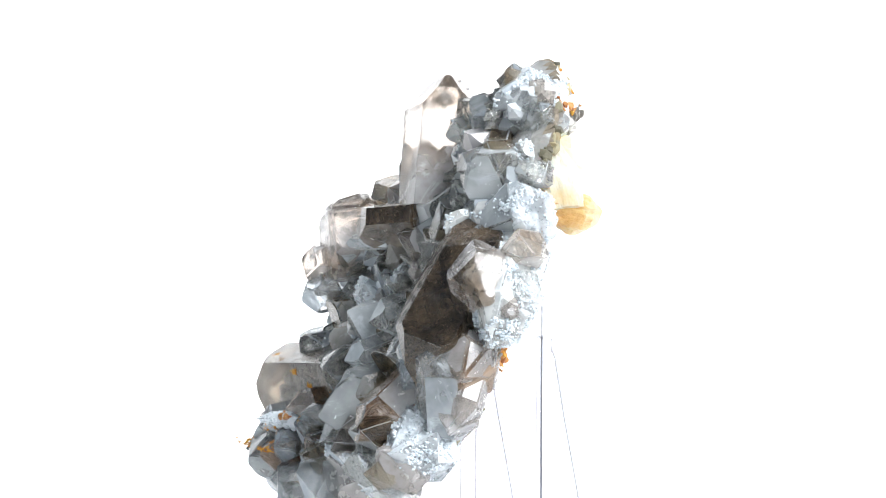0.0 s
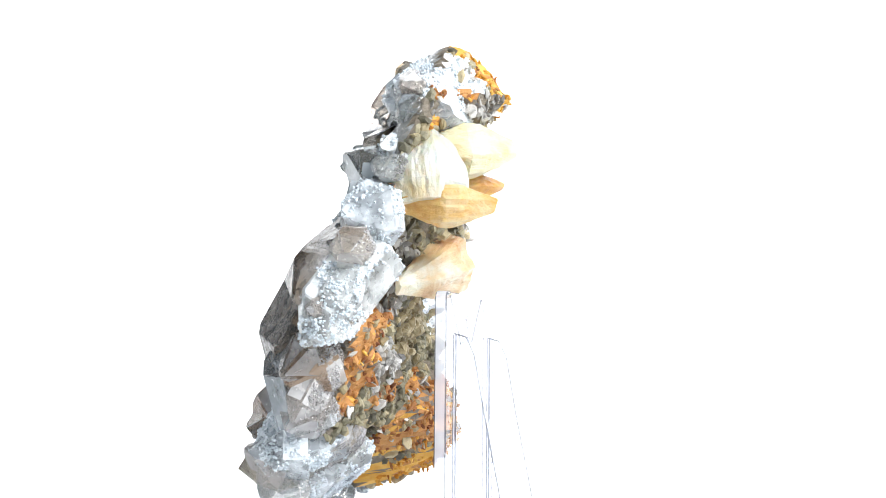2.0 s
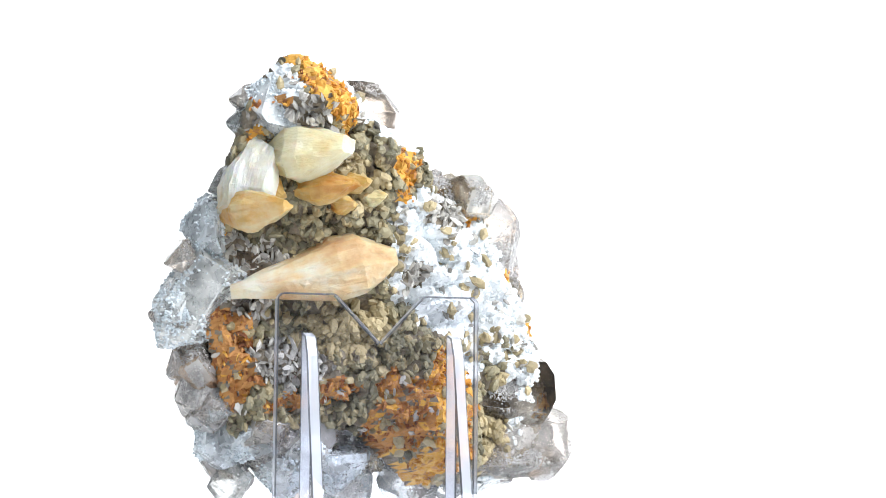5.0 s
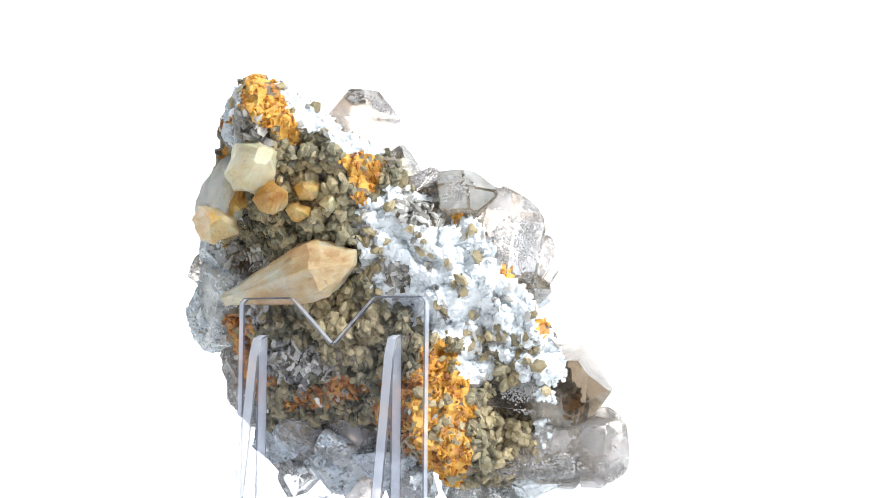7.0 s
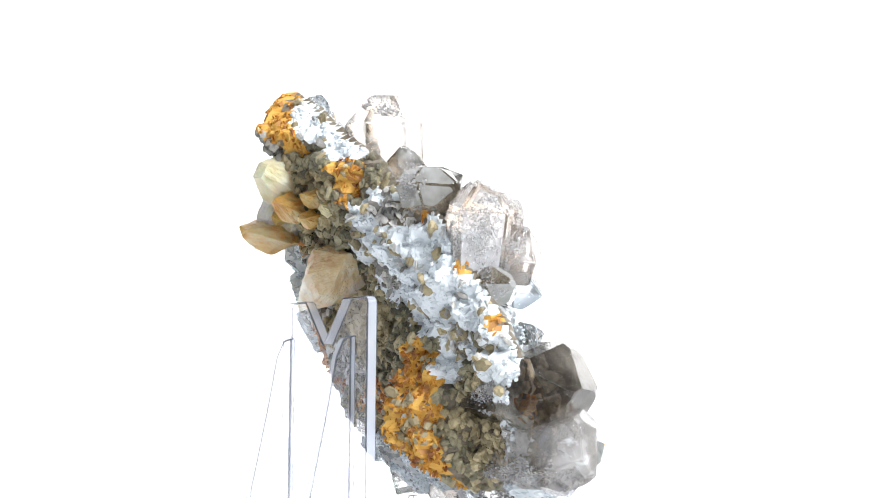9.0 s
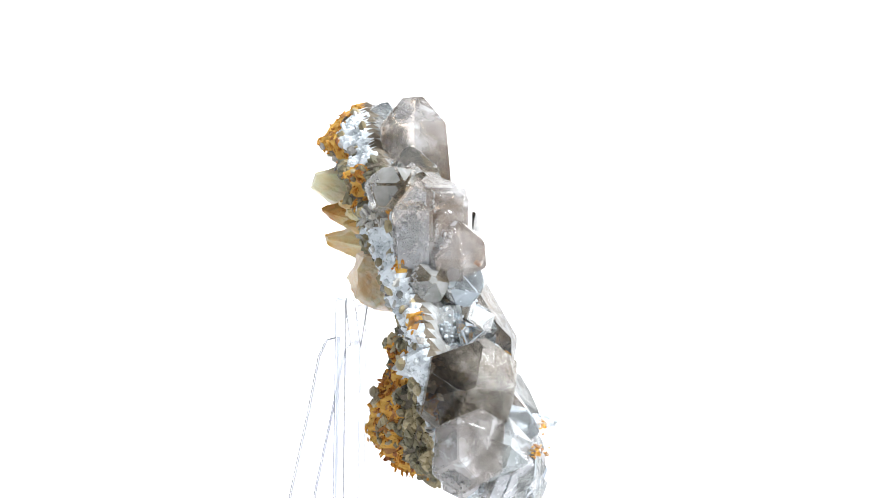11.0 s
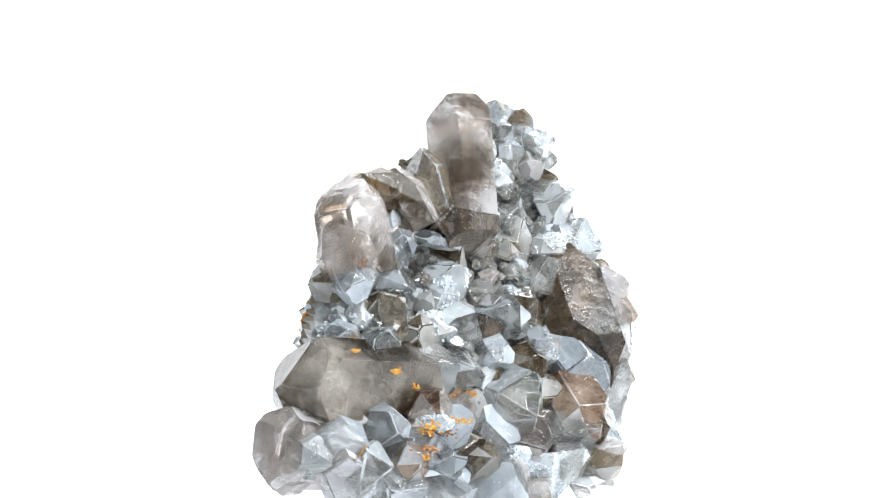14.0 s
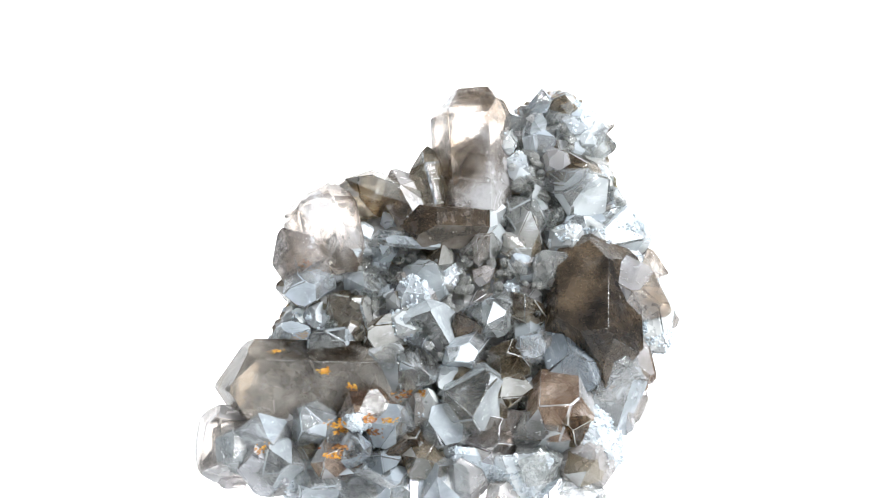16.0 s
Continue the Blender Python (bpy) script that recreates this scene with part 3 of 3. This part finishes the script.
quartz((35.2, 8.6, 127.1), (34.3, 4.8, 137.4), 4.5, "clear", 1.0)
quartz((37.6, 12.4, 128.2), (40.2, 7.9, 127.7), 4.2, "smoky", 1.0)
quartz((42.6, 7.9, 125.3), (43.2, 0.1, 129.5), 5.1, "clear", 1.0)
quartz((44.1, 7.5, 124.4), (47.7, -0.9, 124.8), 4.8, "clear", 1.0)
quartz((33.6, 6.2, 122.4), (29.2, -0.1, 126.0), 4.8, "smoky", 1.0)
quartz((36.6, 6.6, 125.0), (34.2, -5.9, 119.1), 6.4, "clear", 1.0)
quartz((38.6, -1.4, 106.0), (38.9, -8.9, 114.3), 6.0, "clear", 1.0)
quartz((50.4, -16.5, 81.5), (64.4, -24.5, 73.5), 8.0, "rose", 1, 0.04, 0.9)
quartz((48.9, -18.3, 63.0), (58.9, -28.3, 56.0), 7.0, "rose", 1, 0.04, 0.9)

# small crystals that fill the gaps between them
fill_rnd = random.Random(5)
SMALL = {}
for kind in ("clear", "pale", "smoky", "frost"):
    SMALL[kind] = [mesh_of("small_quartz", hexagon_crystal(fill_rnd, 1.0, fill_rnd.uniform(2.0, 3.0)), QUARTZ[kind]) for _ in range(9)]
    for me in SMALL[kind]:
        me.materials.append(ETCHED[kind])
        me.materials.append(CHIPPED)


def small_quartz(kind, at, way, r):
    ob = new("quartz_point", fill_rnd.choice(SMALL[kind]))
    ob.parent = specimen
    way = Vector(way).normalized()
    if at[2] + way.z * r * 2.6 > 130:
        way.z, r = -0.3, min(r, 2.4)
    q = way.to_track_quat("Z", "Y").to_matrix().to_4x4()
    ob.matrix_basis = Matrix.Translation(Vector(at) * MM) @ q @ pose(0, 0, 0, 0, 0, fill_rnd.uniform(0, 60)) @ Matrix.Scale(r, 4)


count = 0
while count < 210:
    x, z = fill_rnd.uniform(-46, 62), fill_rnd.uniform(24, 134)
    d = edge_distance(x, z)
    if d < 4:
        continue
    r = fill_rnd.uniform(1.8, 4.6)
    kind = fill_rnd.choice(("clear", "clear", "clear", "smoky", "pale", "frost"))
    y = back_y(x, z) - 13.5 - fill_rnd.uniform(0, 3)
    small_quartz(kind, (x, y + 2, z), (fill_rnd.gauss(0, 1.0), -1, fill_rnd.gauss(-0.1, 1.0)), r)
    count += 1
for i in range(len(OUTLINE)):
    (x0, z0), (x1, z1) = OUTLINE[i], OUTLINE[(i + 1) % len(OUTLINE)]
    steps = max(2, int(math.hypot(x1 - x0, z1 - z0) / 2.4))
    for k in range(steps):
        f = (k + fill_rnd.random()) / steps
        x, z = x0 + (x1 - x0) * f, z0 + (z1 - z0) * f
        out = Vector((z1 - z0, 0, x0 - x1)).normalized()
        kind = fill_rnd.choice(("frost", "frost", "clear"))
        depth = fill_rnd.uniform(-13, -6)
        at = Vector((x, back_y(x, z) + depth, z)) - out * 7.0
        small_quartz(kind, at, out + Vector((fill_rnd.gauss(0, 0.3), fill_rnd.gauss(-0.5, 0.4), fill_rnd.gauss(0, 0.3))), fill_rnd.uniform(1.5, 3.0))


# ---- calcite on the back ----
def calcite(base, tip, r, mat, flat=0.7, label="", mid=0.5, blunt=0.18, roll=0.0):
    """A rough dog-tooth crystal, swelling at mid length, with stepped and blunted faces."""
    rnd = crystal_rnd
    length = (Vector(tip) - Vector(base)).length
    planes = []
    for i in range(7):
        a = radians(51.4 * i + rnd.uniform(-14, 14))
        side = r * rnd.uniform(0.84, 1.04)
        planes.append(((math.cos(a), math.sin(a), 0), side))
        for top in (1, -1):
            reach = length * ((1 - mid) if top > 0 else mid) * rnd.uniform(0.95, 1.2)
            v = Vector((math.cos(a) * reach, math.sin(a) * reach, top * r)).normalized()
            planes.append((tuple(v), (v.x * math.cos(a) + v.y * math.sin(a)) * side * 1.12 + v.z * mid * length))
    planes.append(((rnd.uniform(-.5, .5), rnd.uniform(-.5, .5), 1), length * (1 - blunt * 0.4)))
    planes.append(((rnd.uniform(-.4, .4), rnd.uniform(-.4, .4), -1), -length * blunt * 0.3))
    bm = solid(planes)
    for v in bm.verts:
        v.co.y *= flat
    bmesh.ops.bevel(bm, geom=bm.edges[:], offset=0.05 * r, segments=2, affect="EDGES", clamp_overlap=True)
    bmesh.ops.triangulate(bm, faces=bm.faces[:])
    for _ in range(3):
        bmesh.ops.subdivide_edges(bm, edges=[e for e in bm.edges if e.calc_length() > 1.2], cuts=1)
        bmesh.ops.triangulate(bm, faces=bm.faces[:])
    shift = Vector((rnd.uniform(0, 50), 0, 0))
    for v in bm.verts:
        p = Vector((v.co.x, v.co.y, v.co.z * 0.25)) + shift
        d = Vector((v.co.x, v.co.y / flat, 0))
        if d.length > 0.01:
            v.co += d.normalized() * (0.7 * noise.noise(p * 0.22) + 0.45 * noise.noise(p * 0.6) + 0.28 * noise.noise(p * 1.6))
    bmesh.ops.scale(bm, vec=(MM, MM, MM), verts=bm.verts[:])
    for f in bm.faces:
        f.smooth = False
    ob = part("calcite_crystal", bm, mat, specimen, label)
    ob.matrix_basis = place(base, tip, roll)
    return ob


calcite((54.5, -2, 76), (10.5, 13, 88.5), 8.8, TAN, 0.9, "long tan and honey calcite blade", 0.70, 0.16)
calcite((56.5, -4, 96), (47.5, 23.5, 97.0), 6.2, HONEY, 0.8, "honey calcite tooth pointing outwards")
calcite((44.5, 4, 123), (58, 8.0, 84), 8.7, CREAM, 0.7, "cream-white calcite plate", 0.5, 0.75)
calcite((48, 0, 110), (33, 28, 113), 7.2, LEMON, 0.9, "pale yellow calcite tooth pointing outwards", 0.5)
calcite((42, 4, 102), (29.5, 25, 104), 4.6, HONEY, 0.9, "small yellow calcite tooth", 0.5)
calcite((52, 2, 108), (45, 14, 100), 5.0, HONEY, 0.8, "small honey calcite tooth")

calcite((27, 7, 105), (24.5, 20, 105.5), 3.4, HONEY, 0.9, "small yellow calcite knob")
calcite((21, 7, 102), (18.5, 18, 102.0), 2.9, LEMON, 0.9, "small yellow calcite knob")
calcite((30, 7, 100), (27.5, 18.5, 99.5), 2.8, HONEY, 0.9, "small yellow calcite knob")
quartz((-16.5, -21, 45.0), (-20.0, -37.5, 45.8), 4.0, "frost", 0.7, etch=1.0, point=0.3)  # white facet among iron stains


# ---- crusts of small lens-shaped crystals on the back ----
def crust_kind(x, z, rnd):
    j = 0.35 * noise.noise(Vector((x, 5, z)) * 0.16) + 0.15 * noise.noise(Vector((x, 9, z)) * 0.5)
    score = {
        "orange": max(blob(x, z, 36, 127, 11.5, 5.5, 55), blob(x, z, 10.5, 110, 5, 6.5), blob(x, z, -8, 48, 8.5, 20), blob(x, z, -4, 27, 8, 7), blob(x, z, 49, 116, 4, 5),
                      blob(x, z, -13, 100, 4, 3), blob(x, z, -26, 85, 3.5, 3.5), blob(x, z, -35, 70, 3, 4), blob(x, z, -41, 50, 3, 4), blob(x, z, 12, 103, 2.5, 2)),
        "rust": max(blob(x, z, 52, 68, 9, 12), blob(x, z, 45, 56, 6, 8), blob(x, z, 26, 52, 13, 3.5, -12), blob(x, z, 56, 96, 4, 9), blob(x, z, 4, 47, 7, 15), blob(x, z, 48, 124, 4, 4)) - 0.05,
        "white": max(blob(x, z, -11, 84, 31, 17, 33), blob(x, z, 20, 124, 18, 6, 35), blob(x, z, -17, 60, 6, 5), blob(x, z, -36, 58, 8, 22), blob(x, z, 47, 128, 4, 6)),
        "cream": max(blob(x, z, 20, 72, 13, 13), blob(x, z, 24, 105, 9, 9), blob(x, z, -26, 46, 9, 14)) - 0.15,
        "grey": max(blob(x, z, 50, 80, 14, 14), blob(x, z, 44, 118, 12, 8), blob(x, z, -4, 98, 12, 6), blob(x, z, 2, 84, 7, 7), blob(x, z, 35, 60, 14, 7)) - 0.1,
    }
    best = max(score, key=score.get)
    if best == "orange" and rnd.random() < 0.22:
        best = rnd.choice(("rust", "rust", "rust", "cream"))
    if best == "rust" and rnd.random() < 0.25:
        best = rnd.choice(("orange", "grey", "cream"))
    return best if max(score.values()) + j > 0.02 else ("olive" if rnd.random() < 0.8 else "cream")


rock = part("rock_matrix", rock_mesh(), ROCK, specimen, "dark crumbly rock plate under the crystals")
for mat in (CRUST["white"], CRUST["orange"], CRUST["rust"], ETCHED["smoky"]):
    rock.data.materials.append(mat)
rock_rnd = random.Random(3)
for f in rock.data.polygons:
    c = f.center / MM
    if c.y > back_y(c.x, c.z) - 6:
        f.material_index = {"white": 1, "orange": 2, "rust": 3}.get(crust_kind(c.x, c.z, rock_rnd), 0)
    elif c.y < back_y(c.x, c.z) - 8:
        f.material_index = 4


def lens(rnd, size, sides=6, thick=0.42, long=1.0):
    """Vertices and faces of one uneven lens-shaped grain or flake."""
    vs, fs = [], []
    stretch = rnd.uniform(0.8, 1.25) * long
    for rad, h in ((0.6, 1.0), (1.0, 0.25), (0.9, -0.45), (0.45, -1.0)):
        for i in range(sides):
            a = 2 * math.pi * i / sides
            j = 1 + 0.24 * rnd.uniform(-1, 1)
            vs.append((math.cos(a) * rad * j * size * stretch, math.sin(a) * rad * j * size / stretch, (h + 0.3 * rnd.uniform(-1, 1)) * thick * size))
    for k in range(3):
        for i in range(sides):
            n = (i + 1) % sides
            fs.append((k * sides + i, (k + 1) * sides + i, (k + 1) * sides + n, k * sides + n))
    fs.append(tuple(range(sides)))
    fs.append(tuple(reversed(range(3 * sides, 4 * sides))))
    return vs, fs


# thickness and length of the grains of each crust
BUILD = {"olive": (0.42, 1.0), "cream": (0.5, 1.0), "grey": (0.26, 1.15), "white": (0.75, 1.05), "orange": (0.42, 1.5), "rust": (0.36, 1.4)}


grain_rnd = random.Random(23)
grains, tries = [], 0
while len(grains) < 7600 and tries < 46000:
    tries += 1
    x, z = grain_rnd.uniform(-46, 63), grain_rnd.uniform(26, 138)
    d = edge_distance(x, z)
    if d < 0.2:
        continue
    kind = crust_kind(x, z, grain_rnd)
    if kind == "white" and noise.noise(Vector((x, 2, z)) * 0.3) > 0.22:
        kind = grain_rnd.choice(("grey", "grey", "white", "cream"))
    size = {"olive": 1.45, "cream": 1.5, "grey": 1.3, "white": 0.85, "orange": 0.8, "rust": 0.95}[kind] * grain_rnd.uniform(0.55, 1.3)
    w = min(1.0, d / 7.0) ** 0.5
    mid = back_y(x, z) - 6.5
    y = mid + (rock_back(x, z) - mid) * w + grain_rnd.uniform(-1.5, 0.1 if kind in ("white", "orange", "rust") else 0.8)
    tilt = {"orange": 32, "rust": 45, "grey": 50, "white": 24}.get(kind, 40)
    m = Matrix.Translation((x, y, z)) @ pose(0, 0, 0, -90 + grain_rnd.gauss(0, tilt), grain_rnd.gauss(0, tilt), grain_rnd.uniform(0, 360))
    grains.append((kind, size, m))
    if kind in ("orange", "rust"):
        grains.append((kind, size * 0.8, m @ pose(0.9, 0.6, 0.2, grain_rnd.gauss(0, 30), grain_rnd.gauss(0, 30), 90)))

# the middle of the plate, above the stand's notch: each grain a piece of its own
near = sorted(range(len(grains)), key=lambda i: math.hypot(grains[i][2].translation.x - 14, grains[i][2].translation.z - 84))[:290]
picked = set(near)
shapes = {}
for kind in CRUST:
    shapes[kind] = []
    for _ in range(4):
        vs, fs = lens(grain_rnd, MM, 6, *BUILD[kind])
        me = bpy.data.meshes.new("lens_grain")
        me.from_pydata(vs, [], fs)
        me.materials.append(CRUST[kind])
        shapes[kind].append(me)
for i in near:
    kind, size, m = grains[i]
    ob = new("lens_grain", grain_rnd.choice(shapes[kind]))
    ob.parent = specimen
    ob.matrix_basis = Matrix.Translation(m.translation * MM) @ m.to_3x3().to_4x4() @ Matrix.Scale(size, 4)
CRUST_LABELS = {"olive": "olive grey crust of lens-shaped grains", "cream": "cream crust of rounded grains", "grey": "grey flaky crust",
                "white": "bluish white sugary crust", "orange": "bright orange iron-stained crust", "rust": "rust-red flaky crust"}
for kind in CRUST:
    vs, fs = [], []
    for i, (k, size, m) in enumerate(grains):
        if k != kind or i in picked:
            continue
        v, f = lens(grain_rnd, size, 6, *BUILD[kind])
        fs += [tuple(a + len(vs) for a in face) for face in f]
        vs += [tuple((m @ Vector(p)) * MM) for p in v]
    me = bpy.data.meshes.new(kind + "_crust")
    me.from_pydata(vs, [], fs)
    me.materials.append(CRUST[kind])
    ob = new(kind + "_crust", me)
    ob.parent = specimen
    tagged(ob, CRUST_LABELS[kind], kind="stuff")


# iron stains on the quartz of the front
def stain(kind, at, out, spread, count):
    q = Vector(out).to_track_quat("Z", "Y").to_matrix()
    vs, fs = [], []
    for _ in range(count * 3):
        off = q @ Vector((grain_rnd.gauss(0, spread), grain_rnd.gauss(0, spread * 0.45), 0.03))
        m = Matrix.Translation(Vector(at) + off) @ q.to_4x4() @ pose(0, 0, 0, grain_rnd.gauss(0, 16), grain_rnd.gauss(0, 16), 0)
        v, f = lens(grain_rnd, grain_rnd.uniform(0.15, 0.42), 6, 0.3, 1.3)
        fs += [tuple(a + len(vs) for a in face) for face in f]
        vs += [tuple((m @ Vector((p[0], p[1], p[2] * 0.5))) * MM) for p in v]
    me = bpy.data.meshes.new("iron_stain")
    me.from_pydata(vs, [], fs)
    me.materials.append(CRUST[kind])
    ob = new("iron_stain", me)
    ob.parent = specimen
    tagged(ob, "thin orange iron stain on quartz")


stain("rust", (-29.3, -12.0, 85.3), (-0.66, -0.66, -0.36), 0.7, 14)
stain("orange", (-36.9, -19.7, 62.9), (0.0, -0.59, 0.81), 0.9, 8)
stain("orange", (-21.1, -28.1, 43.6), (-0.42, -0.14, 0.9), 1.6, 16)
stain("rust", (-21.9, -29.4, 39.8), (-0.2, -0.54, 0.82), 1.4, 14)
stain("rust", (-12.9, -26.0, 43.1), (-0.74, -0.65, -0.15), 1.4, 14)
stain("orange", (-23.3, -30.7, 37.8), (0.42, -0.86, -0.28), 1.4, 12)
stain("orange", (-0.9, -22.6, 52.6), (-0.76, -0.52, 0.39), 1.2, 12)
stain("rust", (-5.4, -20.7, 52.2), (-0.02, -0.98, -0.18), 1.4, 10)
stain("orange", (-9.4, -29.1, 46.0), (-0.54, -0.57, 0.62), 1.1, 12)
stain("orange", (-40.2, -26.0, 38.9), (0.63, -0.51, -0.59), 1.8, 14)
stain("orange", (-30.8, -10.6, 67.0), (0.24, -0.92, -0.31), 1.2, 12)
stain("orange", (-25.0, -21.5, 58.3), (-0.02, -0.98, -0.18), 0.9, 10)
stain("orange", (-22.5, -31.0, 45.0), (-0.5, -0.8, 0.3), 1.6, 16)
stain("rust", (-14.5, -30.5, 46.5), (0.4, -0.9, 0.1), 1.2, 14)
stain("rust", (-27.5, -8.5, 84.0), (-0.7, -0.7, 0.0), 1.3, 18)
stain("orange", (-18.2, -20.8, 54.2), (-0.02, -0.98, -0.18), 0.7, 7)


# sugary druse over the frosted crystals of the rim, and small points in the gaps of the front
def joined(name, label, mats, pieces):
    vs, fs = [], []
    for m, v, f in pieces:
        fs += [tuple(a + len(vs) for a in face) for face in f]
        vs += [tuple(m @ Vector(p)) for p in v]
    me = bpy.data.meshes.new(name)
    me.from_pydata(vs, [], fs)
    me.materials.append(mats)
    ob = new(name, me)
    ob.parent = specimen
    tagged(ob, label, kind="stuff")


def tiny_point(rnd, r, length):
    vs = [(math.cos(i * math.pi / 3) * r, math.sin(i * math.pi / 3) * r * 0.85, z) for z in (-length * 0.4, length * 0.55) for i in range(6)]
    vs.append((rnd.uniform(-0.3, 0.3) * r, rnd.uniform(-0.3, 0.3) * r, length))
    fs = [(i, (i + 1) % 6, 6 + (i + 1) % 6, 6 + i) for i in range(6)] + [(6 + i, 6 + (i + 1) % 6, 12) for i in range(6)]
    fs.append((5, 4, 3, 2, 1, 0))
    return vs, fs


druse_rnd = random.Random(77)
pieces, thin = [], []
for ob in [o for o in specimen.children if o.name.startswith("quartz")]:
    frosted = ob.data.materials[0] == QUARTZ["frost"]
    share = 1.0 if ob.name.startswith("quartz_crystal") else 0.4
    for f in ob.data.polygons:
        corners = [ob.matrix_basis @ ob.data.vertices[i].co for i in f.vertices]
        area = f.area * ob.matrix_basis.to_scale().x ** 2 * 1e6
        normal = (ob.matrix_basis.to_3x3() @ f.normal).normalized()
        if not frosted and normal.y < 0.25:
            continue
        for _ in range(int(area * (1.9 if frosted else 4.5) * share + druse_rnd.random())):
            w = [druse_rnd.random() ** 2 for _ in corners]
            p = sum((c * k for c, k in zip(corners, w)), Vector()) / sum(w)
            if noise.noise(p * (140 if frosted else 80)) < (-0.08 if frosted else 0.04):
                continue
            way = normal + Vector((druse_rnd.gauss(0, 0.45), druse_rnd.gauss(0, 0.45), druse_rnd.gauss(0, 0.45)))
            m = Matrix.Translation(p) @ way.to_track_quat("Z", "Y").to_matrix().to_4x4()
            r = druse_rnd.uniform(0.12, 0.46 if frosted else 0.27) * MM
            (pieces if frosted else thin).append((m, *tiny_point(druse_rnd, r, r * druse_rnd.uniform(1.0, 2.4))))
joined("quartz_druse", "sugary bluish white coating of tiny quartz points", ETCHED["frost"], pieces)
joined("thin_druse", "thin translucent druse on the backs of quartz crystals", ETCHED["pale"], thin)
pieces = []
while len(pieces) < 420:
    x, z = druse_rnd.uniform(-46, 60), druse_rnd.uniform(27, 132)
    if edge_distance(x, z) < 10:
        continue
    at = Vector((x, back_y(x, z) - druse_rnd.uniform(14, 18), z)) * MM
    way = Vector((druse_rnd.gauss(0, 0.9), -1, druse_rnd.gauss(0, 0.9)))
    r = druse_rnd.uniform(0.5, 1.7) * MM
    pieces.append((Matrix.Translation(at) @ way.to_track_quat("Z", "Y").to_matrix().to_4x4(), *tiny_point(druse_rnd, r, r * druse_rnd.uniform(1.6, 3.2))))
joined("shard_filling", "small glassy quartz points between larger crystals", QUARTZ["clear"], pieces)

# ---- motion: the turntable's turn in degrees ----
TURN = [(0.0, 305.1), (0.5, 296.7), (1.0, 287.7), (1.5, 278.1), (2.0, 267.1), (2.5, 254.6), (3.0, 244.7), (3.5, 236.3), (4.0, 229.0), (4.2, 226.0),
        (5.2, 207.0), (6.3, 184.9), (6.5, 180.5), (7.0, 169.5), (7.5, 158.8), (8.0, 148.7), (8.5, 139.1), (9.0, 130.1), (9.2, 126.5),
        (10.2, 108.8), (11.3, 89.8), (11.5, 86.2), (12.0, 77.1), (12.5, 68.4), (13.0, 60.1), (13.5, 51.9), (14.0, 42.5), (14.5, 33.2),
        (15.0, 24.8), (15.5, 16.1), (16.0, 7.4)]


def motions():
    for thing in (turntable, stand, specimen):
        walk(thing, [(t, pose(0, 0, 0, 0, 0, a)) for t, a in TURN])


motions()
